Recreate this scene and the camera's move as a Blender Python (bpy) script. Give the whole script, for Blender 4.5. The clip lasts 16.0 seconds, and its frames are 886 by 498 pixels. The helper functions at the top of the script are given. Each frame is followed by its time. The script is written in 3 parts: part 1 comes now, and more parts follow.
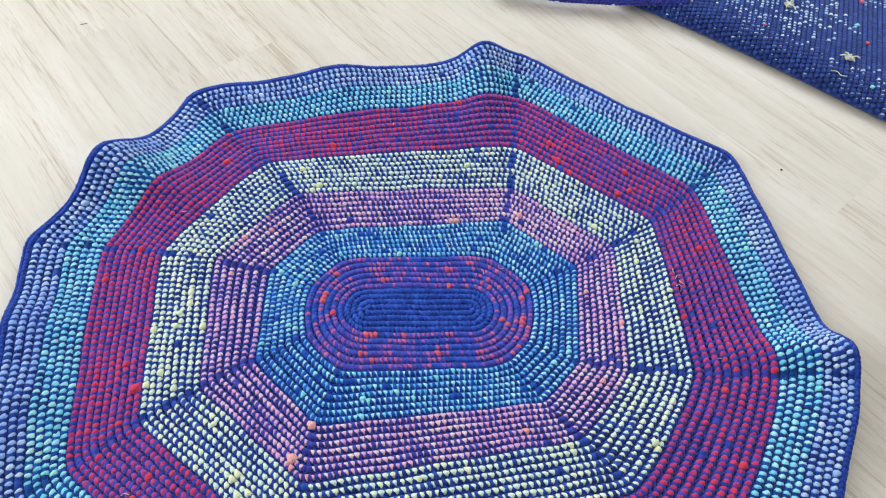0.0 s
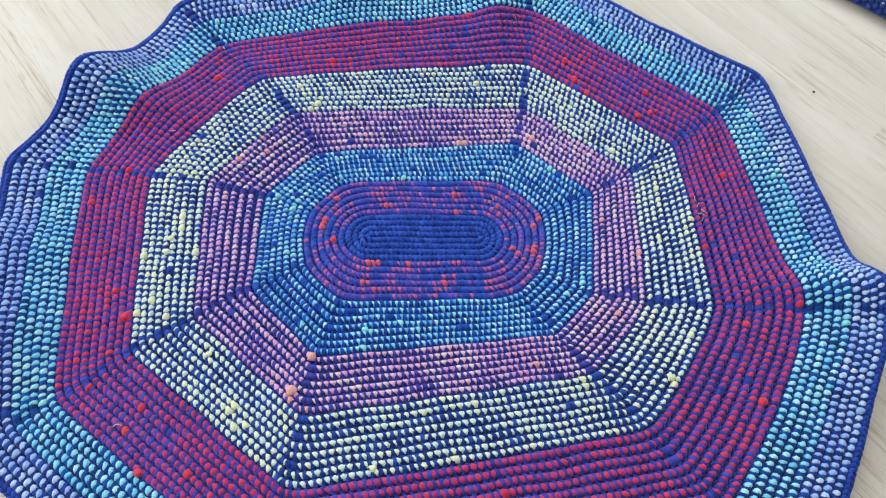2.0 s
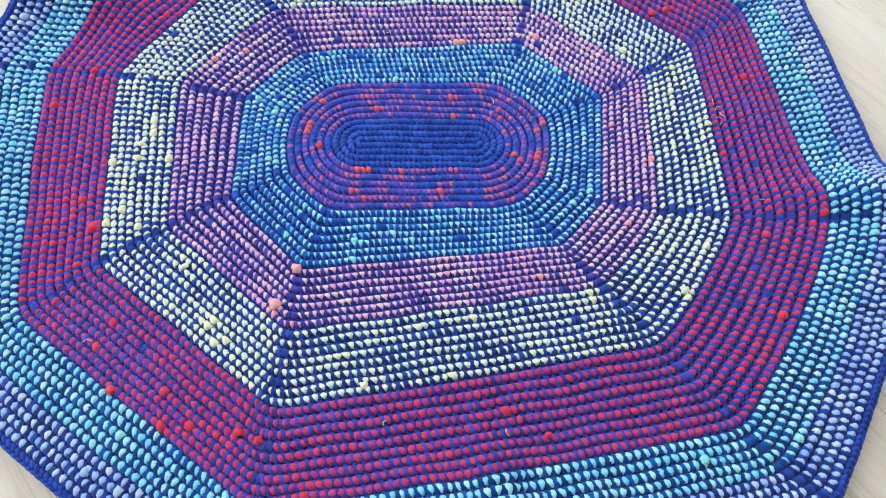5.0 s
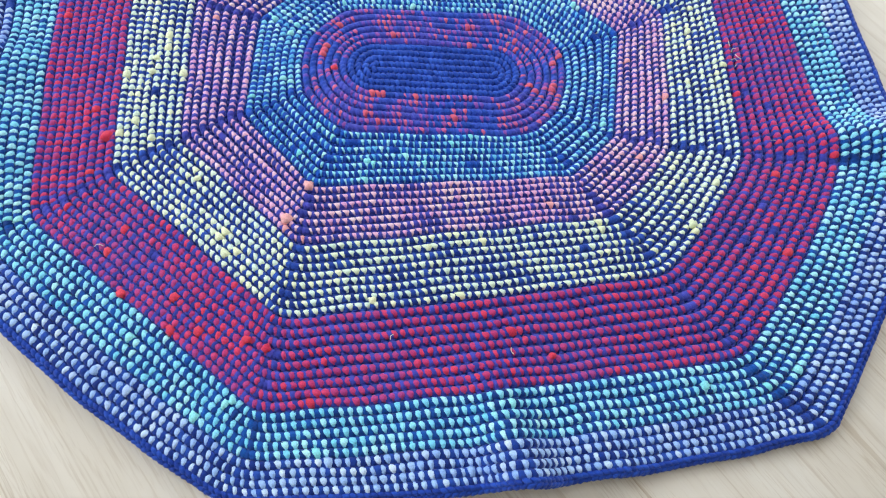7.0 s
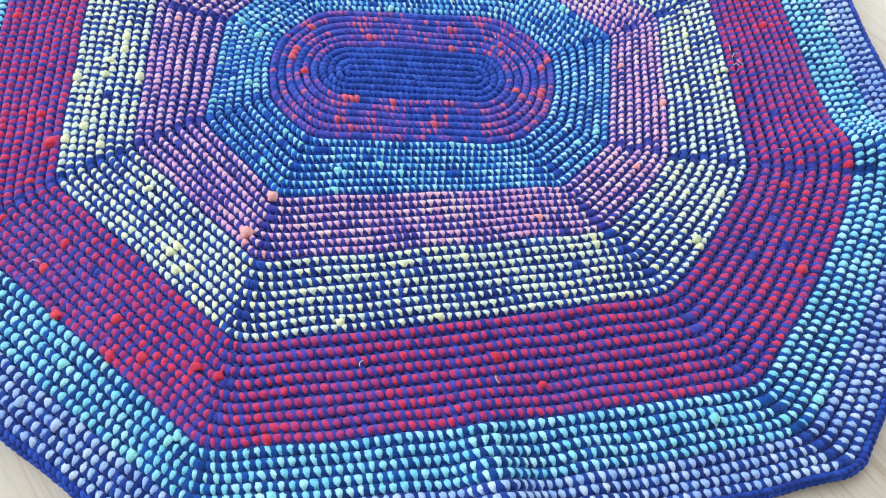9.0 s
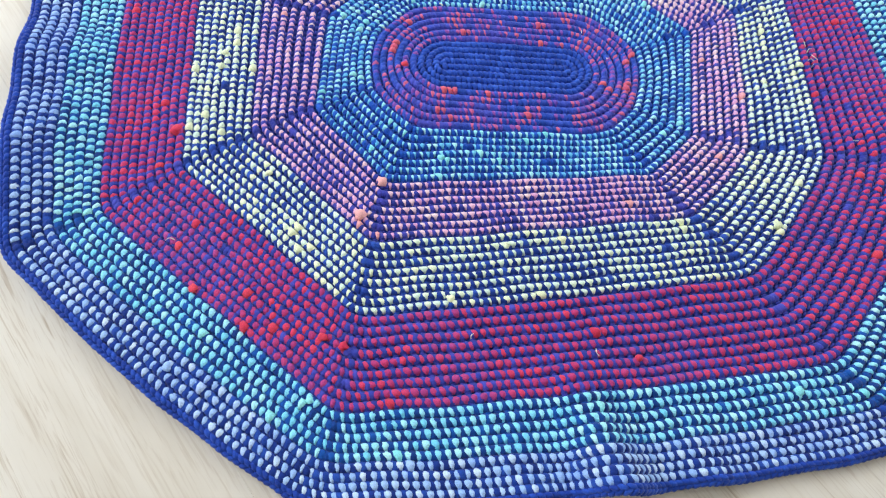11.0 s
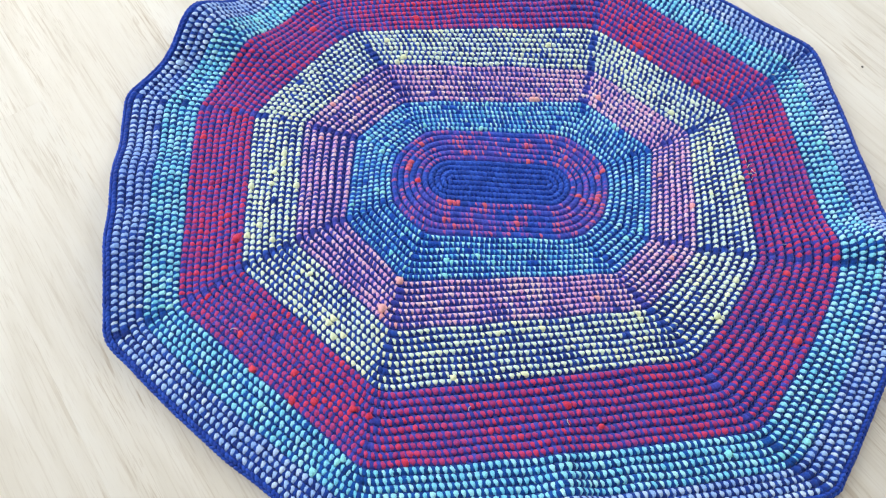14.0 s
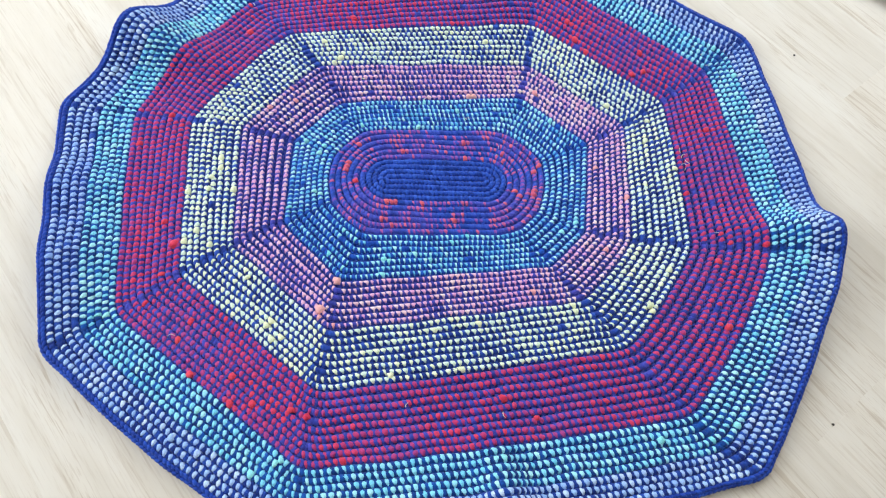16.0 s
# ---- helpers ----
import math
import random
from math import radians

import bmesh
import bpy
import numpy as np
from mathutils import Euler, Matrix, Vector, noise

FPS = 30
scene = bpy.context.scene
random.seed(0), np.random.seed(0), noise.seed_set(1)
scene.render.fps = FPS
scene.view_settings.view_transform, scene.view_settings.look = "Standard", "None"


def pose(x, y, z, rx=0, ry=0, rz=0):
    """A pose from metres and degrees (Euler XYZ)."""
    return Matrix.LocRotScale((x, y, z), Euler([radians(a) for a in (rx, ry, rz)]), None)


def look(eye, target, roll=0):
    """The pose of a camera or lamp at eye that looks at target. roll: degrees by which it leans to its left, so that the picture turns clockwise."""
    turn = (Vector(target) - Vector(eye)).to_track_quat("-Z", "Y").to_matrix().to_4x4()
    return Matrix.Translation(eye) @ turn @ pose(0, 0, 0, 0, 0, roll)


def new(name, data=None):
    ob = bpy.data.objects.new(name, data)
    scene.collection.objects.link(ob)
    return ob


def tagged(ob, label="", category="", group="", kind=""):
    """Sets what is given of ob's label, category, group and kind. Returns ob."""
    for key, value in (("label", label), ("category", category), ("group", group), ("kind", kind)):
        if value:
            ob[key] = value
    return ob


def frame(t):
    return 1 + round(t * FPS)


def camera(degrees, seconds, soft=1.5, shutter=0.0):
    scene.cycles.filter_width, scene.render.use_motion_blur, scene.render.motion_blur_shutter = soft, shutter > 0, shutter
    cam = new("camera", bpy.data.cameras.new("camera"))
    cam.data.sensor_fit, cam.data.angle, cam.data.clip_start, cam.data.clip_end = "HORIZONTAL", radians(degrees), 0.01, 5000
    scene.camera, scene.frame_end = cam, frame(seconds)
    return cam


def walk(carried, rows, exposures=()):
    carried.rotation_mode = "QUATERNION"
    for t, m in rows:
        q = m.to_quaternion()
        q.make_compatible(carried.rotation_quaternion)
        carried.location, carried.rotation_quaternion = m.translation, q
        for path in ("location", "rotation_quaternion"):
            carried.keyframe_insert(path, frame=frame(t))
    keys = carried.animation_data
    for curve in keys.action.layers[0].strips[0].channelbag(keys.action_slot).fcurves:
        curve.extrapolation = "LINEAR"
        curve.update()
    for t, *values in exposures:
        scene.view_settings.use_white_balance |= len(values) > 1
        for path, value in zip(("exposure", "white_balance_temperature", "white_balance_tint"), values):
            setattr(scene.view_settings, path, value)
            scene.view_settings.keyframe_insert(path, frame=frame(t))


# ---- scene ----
cam = camera(66.2, 16.0, soft=1.2)
PATH = [
    (0, (0.128, 0.048, 1.092), (0.019, 1.169, -0.56), 3.3),
    (0.5, (0.128, 0.059, 1.077), (0.027, 1.113, -0.62), 3.5),
    (1, (0.119, 0.072, 1.053), (0.033, 1.071, -0.677), 4.2),
    (1.5, (0.118, 0.079, 1.034), (0.039, 1.05, -0.713), 4.3),
    (2, (0.118, 0.075, 1.022), (0.031, 1.03, -0.733), 4.1),
    (2.5, (0.113, 0.074, 1.013), (0.032, 1.008, -0.754), 4.5),
    (3, (0.111, 0.079, 0.994), (0.045, 0.992, -0.784), 4.9),
    (5.5, (0.127, 0.046, 0.914), (0.075, 0.855, -0.914), 5.4),
    (6, (0.118, 0.008, 0.916), (0.075, 0.818, -0.912), 6.8),
    (6.5, (0.116, -0.004, 0.905), (0.075, 0.783, -0.934), 7.4),
    (7, (0.118, -0.016, 0.892), (0.087, 0.746, -0.957), 9.0),
    (7.5, (0.119, -0.016, 0.882), (0.106, 0.703, -0.985), 10.3),
    (8, (0.131, -0.017, 0.848), (0.102, 0.689, -1.023), 8.9),
    (8.5, (0.13, -0.008, 0.816), (0.136, 0.712, -1.049), 11.5),
    (9, (0.144, 0.002, 0.796), (0.105, 0.862, -1.01), 8.7),
    (9.5, (0.122, -0.007, 0.778), (0.092, 0.833, -1.037), 9.4),
    (10, (0.079, -0.019, 0.79), (0.013, 0.8, -1.034), 7.7),
    (10.2, (0.067, -0.028, 0.795), (0.002, 0.79, -1.029), 7.5),
    (12.3, (0.003, -0.064, 0.977), (-0.066, 0.754, -0.847), 7.7),
    (12.5, (0.004, -0.058, 0.994), (-0.083, 0.759, -0.83), 6.7),
    (13, (0.006, -0.049, 1.038), (-0.091, 0.785, -0.778), 6.3),
    (13.5, (0.021, -0.052, 1.087), (-0.089, 0.809, -0.715), 5.1),
    (14, (0.031, -0.047, 1.118), (-0.088, 0.812, -0.684), 4.6),
    (14.5, (0.057, -0.043, 1.142), (-0.052, 0.811, -0.663), 5.0),
    (15, (0.084, -0.029, 1.156), (0.004, 0.819, -0.654), 5.8),
    (15.5, (0.101, -0.03, 1.151), (0.028, 0.822, -0.658), 5.7),
    (16, (0.115, -0.029, 1.135), (0.043, 0.823, -0.673), 5.5),
]
walk(cam, [(t, look(eye, target, roll)) for t, eye, target, roll in PATH],
     exposures=[(0, -0.12), (1.5, -0.2), (3, -0.05), (5.5, 0.03), (7, 0.03), (9, 0.1), (10, 0.1), (12.5, 0.04), (16, 0.09)])

# ---- world and daylight ----
world = bpy.data.worlds.new("world")
scene.world = world
world.use_nodes = True
wn = world.node_tree.nodes
sky = wn.new("ShaderNodeTexSky")
sky.sky_type, sky.sun_disc = "NISHITA", False
sky.sun_elevation, sky.sun_rotation = radians(40), radians(60)
wn["Background"].inputs["Strength"].default_value = 0.12
world.node_tree.links.new(sky.outputs["Color"], wn["Background"].inputs["Color"])

ROOM = (-3.0, 2.7, -2.4, 2.9, 2.5)          # x0, x1, y0, y1, ceiling
WINDOW = (-0.9, 2.1, 0.6, 2.3)             # y0, y1, z0, z1 of the opening in the west wall
NORTH = (0.1, 2.3, 0.8, 2.3)                # x0, x1, z0, z1 of the unseen opening added in the north wall for its fill lamp


def area_lamp(name, m, sx, sy, power, colour):
    data = bpy.data.lights.new(name, "AREA")
    data.shape, data.size, data.size_y, data.energy, data.color = "RECTANGLE", sx, sy, power, colour
    ob = new(name, data)
    ob.matrix_world = m
    return ob


wy, wz = (WINDOW[0] + WINDOW[1]) / 2, (WINDOW[2] + WINDOW[3]) / 2
area_lamp("window_daylight", look((ROOM[0] - 0.05, wy, wz), (0.0, wy - 0.2, wz - 0.7)),
          WINDOW[1] - WINDOW[0], WINDOW[3] - WINDOW[2], 108, (0.90, 1.0, 1.11))
# added fill lamp, source unseen: evens the light towards the right side
nx, nz = (NORTH[0] + NORTH[1]) / 2, (NORTH[2] + NORTH[3]) / 2
area_lamp("north_fill_light", look((nx, ROOM[3] + 0.05, nz), (nx - 0.5, 0.0, nz - 1.0)),
          NORTH[1] - NORTH[0], NORTH[3] - NORTH[2], 52, (0.90, 1.0, 1.10))


# ---- materials ----
def nodes_of(name):
    m = bpy.data.materials.new(name)
    m.use_nodes = True
    return m, m.node_tree.nodes, m.node_tree.links, m.node_tree.nodes["Principled BSDF"]


def srgb(r, g, b):
    return tuple(((c / 255 + 0.055) / 1.055) ** 2.4 if c > 10 else c / 255 / 12.92 for c in (r, g, b)) + (1.0,)


def ramp(n, stops):
    r = n.new("ShaderNodeValToRGB")
    els = r.color_ramp.elements
    while len(els) < len(stops):
        els.new(0.5)
    for e, (p, c) in zip(els, stops):
        e.position, e.color = p, c
    return r


def yarn(name, stops, patch=None, rough=0.88):
    """Yarn whose strands differ: each loop takes its own tone, drifting slowly along the rows towards the patch colour."""
    m, n, l, b = nodes_of(name)
    geo, info, add, frac = n.new("ShaderNodeNewGeometry"), n.new("ShaderNodeObjectInfo"), n.new("ShaderNodeMath"), n.new("ShaderNodeMath")
    add.operation, frac.operation = "ADD", "FRACT"
    l.new(geo.outputs["Random Per Island"], add.inputs[0])
    l.new(info.outputs["Random"], add.inputs[1])
    l.new(add.outputs[0], frac.inputs[0])
    tone = ramp(n, stops)
    l.new(frac.outputs[0], tone.inputs[0])
    colour = tone.outputs["Color"]
    if patch:
        big = n.new("ShaderNodeTexNoise")
        big.inputs["Scale"].default_value = 7.0
        l.new(geo.outputs["Position"], big.inputs["Vector"])
        edge = ramp(n, [(0.45, (0, 0, 0, 1)), (0.7, (0.8, 0.8, 0.8, 1))])
        l.new(big.outputs["Fac"], edge.inputs[0])
        mix = n.new("ShaderNodeMix")
        mix.data_type = "RGBA"
        l.new(edge.outputs["Color"], mix.inputs["Factor"])
        l.new(colour, mix.inputs["A"])
        mix.inputs["B"].default_value = patch
        colour = mix.outputs["Result"]
    fine = n.new("ShaderNodeTexNoise")
    fine.inputs["Scale"].default_value, fine.inputs["Detail"].default_value = 700.0, 3.0
    l.new(geo.outputs["Position"], fine.inputs["Vector"])
    fray = n.new("ShaderNodeMix")
    fray.data_type, fray.blend_type = "RGBA", "MULTIPLY"
    fray.inputs["Factor"].default_value = 1.0
    spread = ramp(n, [(0.32, (0.8, 0.8, 0.8, 1)), (0.64, (1.1, 1.1, 1.1, 1))])
    l.new(fine.outputs["Fac"], spread.inputs[0])
    l.new(colour, fray.inputs["A"])
    l.new(spread.outputs["Color"], fray.inputs["B"])
    l.new(fray.outputs["Result"], b.inputs["Base Color"])
    bump = n.new("ShaderNodeBump")
    bump.inputs["Strength"].default_value, bump.inputs["Distance"].default_value = 0.55, 0.001
    l.new(fine.outputs["Fac"], bump.inputs["Height"])
    l.new(bump.outputs["Normal"], b.inputs["Normal"])
    b.inputs["Roughness"].default_value = rough
    b.inputs["Specular IOR Level"].default_value = 0.25
    b.inputs["Sheen Weight"].default_value = 0.15
    b.inputs["Sheen Roughness"].default_value = 0.5
    return m


# one blue yarn: colour bleeding from neighbouring loops is mixed into each band's tint
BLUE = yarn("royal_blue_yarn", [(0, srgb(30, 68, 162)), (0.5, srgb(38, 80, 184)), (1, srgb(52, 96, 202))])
# cyan band's blue: the shade between the loops is put into this darker tint
BLUE_SHADED = yarn("shaded_blue_yarn", [(0, srgb(4, 52, 122)), (0.5, srgb(8, 66, 144)), (1, srgb(14, 84, 170))])
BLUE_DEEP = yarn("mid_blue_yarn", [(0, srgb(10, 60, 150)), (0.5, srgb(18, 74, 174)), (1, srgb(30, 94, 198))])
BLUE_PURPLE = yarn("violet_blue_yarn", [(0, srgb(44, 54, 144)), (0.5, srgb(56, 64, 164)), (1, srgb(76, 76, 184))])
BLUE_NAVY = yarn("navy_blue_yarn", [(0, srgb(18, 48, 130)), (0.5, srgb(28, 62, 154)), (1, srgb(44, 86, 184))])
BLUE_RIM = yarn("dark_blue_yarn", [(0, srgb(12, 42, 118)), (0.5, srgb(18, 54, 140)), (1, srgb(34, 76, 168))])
CORAL = yarn("coral_red_yarn", [(0, srgb(100, 80, 186)), (0.35, srgb(154, 86, 176)), (0.75, srgb(204, 98, 152)), (1, srgb(228, 108, 136))])
BLUE_VIOLET = yarn("royal_to_violet_yarn", [(0, srgb(30, 68, 162)), (0.5, srgb(42, 78, 184)), (1, srgb(60, 90, 200))], srgb(96, 76, 180))
CORAL_LIGHT = yarn("bright_coral_yarn", [(0, srgb(214, 92, 130)), (1, srgb(234, 104, 120))])
AQUA = yarn("aqua_flecked_yarn", [(0, srgb(96, 186, 236)), (0.5, srgb(150, 228, 246)), (1, srgb(196, 248, 252))])
PINK = yarn("pink_yarn", [(0, srgb(232, 166, 212)), (0.5, srgb(252, 204, 218)), (1, srgb(255, 230, 226))], srgb(236, 168, 214))
YELLOW = yarn("pale_yellow_yarn", [(0, srgb(220, 240, 224)), (0.5, srgb(238, 251, 222)), (1, srgb(250, 254, 212))], srgb(226, 244, 232))
RED = yarn("crimson_yarn", [(0, srgb(174, 54, 118)), (0.6, srgb(202, 58, 112)), (1, srgb(226, 62, 96))], srgb(164, 72, 148))
CYAN = yarn("light_cyan_yarn", [(0, srgb(122, 214, 242)), (0.5, srgb(156, 232, 250)), (1, srgb(194, 248, 252))], srgb(128, 216, 248))
LAVENDER = yarn("lavender_yarn", [(0, srgb(150, 186, 240)), (0.5, srgb(178, 208, 248)), (1, srgb(214, 232, 252))], srgb(142, 176, 240))
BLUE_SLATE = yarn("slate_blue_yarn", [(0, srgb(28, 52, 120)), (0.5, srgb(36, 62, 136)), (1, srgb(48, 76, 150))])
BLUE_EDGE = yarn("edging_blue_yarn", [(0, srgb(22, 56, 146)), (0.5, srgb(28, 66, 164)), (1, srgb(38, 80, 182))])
HOT_RED = yarn("bright_red_yarn", [(0, srgb(212, 50, 84)), (1, srgb(230, 70, 90))])
PEACH = yarn("peach_yarn", [(0, srgb(248, 166, 170)), (1, srgb(252, 188, 184))])
LEMON = yarn("lemon_yarn", [(0, srgb(236, 244, 204)), (1, srgb(248, 249, 204))])
PALE = yarn("pale_blue_white_yarn", [(0, srgb(150, 186, 226)), (0.5, srgb(196, 222, 240)), (1, srgb(232, 240, 244))])
CREAM = yarn("cream_yarn", [(0, srgb(226, 222, 196)), (1, srgb(240, 236, 214))])
MINT = yarn("mint_yarn", [(0, srgb(132, 226, 234)), (1, srgb(170, 240, 238))])


def oak():
    m, n, l, b = nodes_of("pale_oak_laminate")
    tex, info = n.new("ShaderNodeTexCoord"), n.new("ShaderNodeObjectInfo")
    shift = n.new("ShaderNodeVectorMath")
    shift.operation = "MULTIPLY_ADD"
    l.new(info.outputs["Random"], shift.inputs[0])
    shift.inputs[1].default_value = (37.0, 11.0, 5.0)
    l.new(tex.outputs["Object"], shift.inputs[2])

    def grain(sx, sy, scale, detail, distort):
        mp, nz = n.new("ShaderNodeMapping"), n.new("ShaderNodeTexNoise")
        mp.inputs["Scale"].default_value = (sx, sy, 1)
        l.new(shift.outputs[0], mp.inputs["Vector"])
        l.new(mp.outputs["Vector"], nz.inputs["Vector"])
        nz.inputs["Scale"].default_value, nz.inputs["Detail"].default_value = scale, detail
        nz.inputs["Distortion"].default_value = distort
        return nz.outputs["Fac"]

    soft, streak, pores, stain = grain(1, 9, 2.2, 4, 0.6), grain(2.2, 52, 2.0, 5, 1.2), grain(8, 140, 3.0, 3, 0.3), grain(1, 2.2, 3.0, 3, 0.3)
    zone = grain(1.2, 5, 1.8, 2, 0.5)
    base = ramp(n, [(0.25, srgb(215, 203, 185)), (0.5, srgb(224, 213, 197)), (0.75, srgb(230, 221, 207))])
    l.new(soft, base.inputs[0])
    colour = base.outputs["Color"]
    for source, lo, hi, dark, amount in ((streak, 0.36, 0.45, (0.72, 0.64, 0.55, 1), 0.7), (pores, 0.34, 0.46, (0.72, 0.64, 0.56, 1), 0.5), (stain, 0.22, 0.42, (0.88, 0.84, 0.80, 1), 0.5)):
        gate = ramp(n, [(lo, (1, 1, 1, 1)), (hi, (0, 0, 0, 1))])
        l.new(source, gate.inputs[0])
        part_of, mix = n.new("ShaderNodeMath"), n.new("ShaderNodeMix")
        part_of.operation = "MULTIPLY"
        part_of.inputs[1].default_value = amount
        where, calm = n.new("ShaderNodeMath"), ramp(n, [(0.40, (0.3, 0.3, 0.3, 1)), (0.62, (1, 1, 1, 1))])
        where.operation = "MULTIPLY"
        l.new(zone, calm.inputs[0])
        l.new(calm.outputs["Color"], where.inputs[1])
        l.new(part_of.outputs[0], where.inputs[0])
        l.new(gate.outputs["Color"], part_of.inputs[0])
        mix.data_type, mix.blend_type = "RGBA", "MULTIPLY"
        l.new(where.outputs[0], mix.inputs["Factor"])
        l.new(colour, mix.inputs["A"])
        mix.inputs["B"].default_value = dark
        colour = mix.outputs["Result"]
    tint, hue = n.new("ShaderNodeMapRange"), n.new("ShaderNodeHueSaturation")
    tint.inputs["To Min"].default_value, tint.inputs["To Max"].default_value = 0.97, 1.025
    l.new(info.outputs["Random"], tint.inputs["Value"])
    l.new(tint.outputs[0], hue.inputs["Value"])
    l.new(colour, hue.inputs["Color"])
    l.new(hue.outputs["Color"], b.inputs["Base Color"])
    bump = n.new("ShaderNodeBump")
    bump.inputs["Strength"].default_value, bump.inputs["Distance"].default_value = 0.25, 0.0006
    l.new(streak, bump.inputs["Height"])
    l.new(bump.outputs["Normal"], b.inputs["Normal"])
    b.inputs["Roughness"].default_value = 0.6
    b.inputs["Specular IOR Level"].default_value = 0.3
    return m


def plain(name, colour, rough=0.8, scale=8.0, depth=0.06):
    m, n, l, b = nodes_of(name)
    geo, nz = n.new("ShaderNodeNewGeometry"), n.new("ShaderNodeTexNoise")
    nz.inputs["Scale"].default_value, nz.inputs["Detail"].default_value = scale, 4.0
    l.new(geo.outputs["Position"], nz.inputs["Vector"])
    r = ramp(n, [(0.3, tuple(c * (1 - depth) for c in colour[:3]) + (1,)), (0.7, colour)])
    l.new(nz.outputs["Fac"], r.inputs[0])
    l.new(r.outputs["Color"], b.inputs["Base Color"])
    b.inputs["Roughness"].default_value = rough
    return m


OAK = oak()
WALL = plain("soft_white_paint", (0.56, 0.53, 0.48, 1))
CEILING = plain("white_paint", (0.68, 0.67, 0.65, 1))
FRAME = plain("white_window_frame", (0.8, 0.8, 0.79, 1), 0.4)
SPECK = plain("dark_crumb", (0.05, 0.035, 0.025, 1), 0.9, 400, 0.4)


# ---- mesh helpers ----
def link(name, mesh, parent=None, label=""):
    ob = new(name, mesh)
    ob.parent = parent
    if label:
        tagged(ob, label)
    return ob


def part(name, bm, material, parent=None, label=""):
    mesh = bpy.data.meshes.new(name)
    bm.to_mesh(mesh)
    bm.free()
    mesh.materials.append(material)
    return link(name, mesh, parent, label)


def fast_mesh(name, verts, faces, mats, index, smooth=True):
    """A mesh from arrays: verts n x 3, faces m x 4 (a triangle repeats no corner but ends in -1)."""
    mesh = bpy.data.meshes.new(name)
    tri = faces[:, 3] < 0
    total = np.where(tri, 3, 4)
    mesh.vertices.add(len(verts))
    mesh.vertices.foreach_set("co", np.asarray(verts, np.float32).ravel())
    mesh.loops.add(int(total.sum()))
    mesh.loops.foreach_set("vertex_index", faces[faces >= 0].astype(np.int32))
    mesh.polygons.add(len(faces))
    mesh.polygons.foreach_set("loop_start", np.r_[0, np.cumsum(total)[:-1]].astype(np.int32))
    for m in mats:
        mesh.materials.append(m)
    mesh.polygons.foreach_set("material_index", np.asarray(index, np.int32))
    mesh.polygons.foreach_set("use_smooth", np.full(len(faces), smooth))
    mesh.update(calc_edges=True)
    mesh.validate()
    return mesh


def box(bm, x0, x1, y0, y1, z0, z1):
    bmesh.ops.create_cube(bm, size=1, matrix=Matrix.LocRotScale(((x0 + x1) / 2, (y0 + y1) / 2, (z0 + z1) / 2), None, (x1 - x0, y1 - y0, z1 - z0)))


# ---- the room round the rug ----
def build_room():
    x0, x1, y0, y1, top = ROOM
    for name, b in (("wall_south", (x0, x1, y0 - 0.2, y0, 0, top)), ("wall_east", (x1, x1 + 0.2, y0 - 0.2, y1 + 0.2, 0, top))):
        bm = bmesh.new()
        box(bm, *b)
        tagged(part(name, bm, WALL), "plain white painted room wall", "wall", kind="structure")
    a, b, c, d = WINDOW
    bm = bmesh.new()
    for q in ((y0 - 0.2, a, 0, top), (b, y1 + 0.2, 0, top), (a, b, 0, c), (a, b, d, top)):
        box(bm, x0 - 0.2, x0, q[0], q[1], q[2], q[3])
    tagged(part("wall_west", bm, WALL), "white wall with a wide window opening", "wall", kind="structure")
    # north opening and its frame are added, unseen, to hold the fill lamp
    e, f, g, h = NORTH
    bm = bmesh.new()
    for q in ((x0, e, 0, top), (f, x1, 0, top), (e, f, 0, g), (e, f, h, top)):
        box(bm, q[0], q[1], y1, y1 + 0.2, q[2], q[3])
    tagged(part("wall_north", bm, WALL), "white wall with an added, unseen window opening", "wall", kind="structure")
    bm = bmesh.new()
    for q in ((e, e + 0.06, g, h), (f - 0.06, f, g, h), (e + 0.06, f - 0.06, g, g + 0.06), (e + 0.06, f - 0.06, h - 0.06, h)):
        box(bm, q[0], q[1], y1 + 0.1, y1 + 0.16, q[2], q[3])
    tagged(part("fill_window", bm, FRAME), "unseen white window frame set in the wall", "window", kind="structure")
    bm = bmesh.new()
    box(bm, x0 - 0.2, x1 + 0.2, y0 - 0.2, y1 + 0.2, top, top + 0.15)
    tagged(part("ceiling", bm, CEILING), "plain white painted ceiling", "ceiling", kind="structure")
    bm = bmesh.new()
    for q in ((a, a + 0.06, c, d), (b - 0.06, b, c, d), (a + 0.06, b - 0.06, c, c + 0.06), (a + 0.06, b - 0.06, d - 0.06, d)):
        box(bm, x0 - 0.16, x0 - 0.1, q[0], q[1], q[2], q[3])
    tagged(part("window_1", bm, FRAME), "unseen white window frame set in the wall", "window", kind="structure")


build_room()

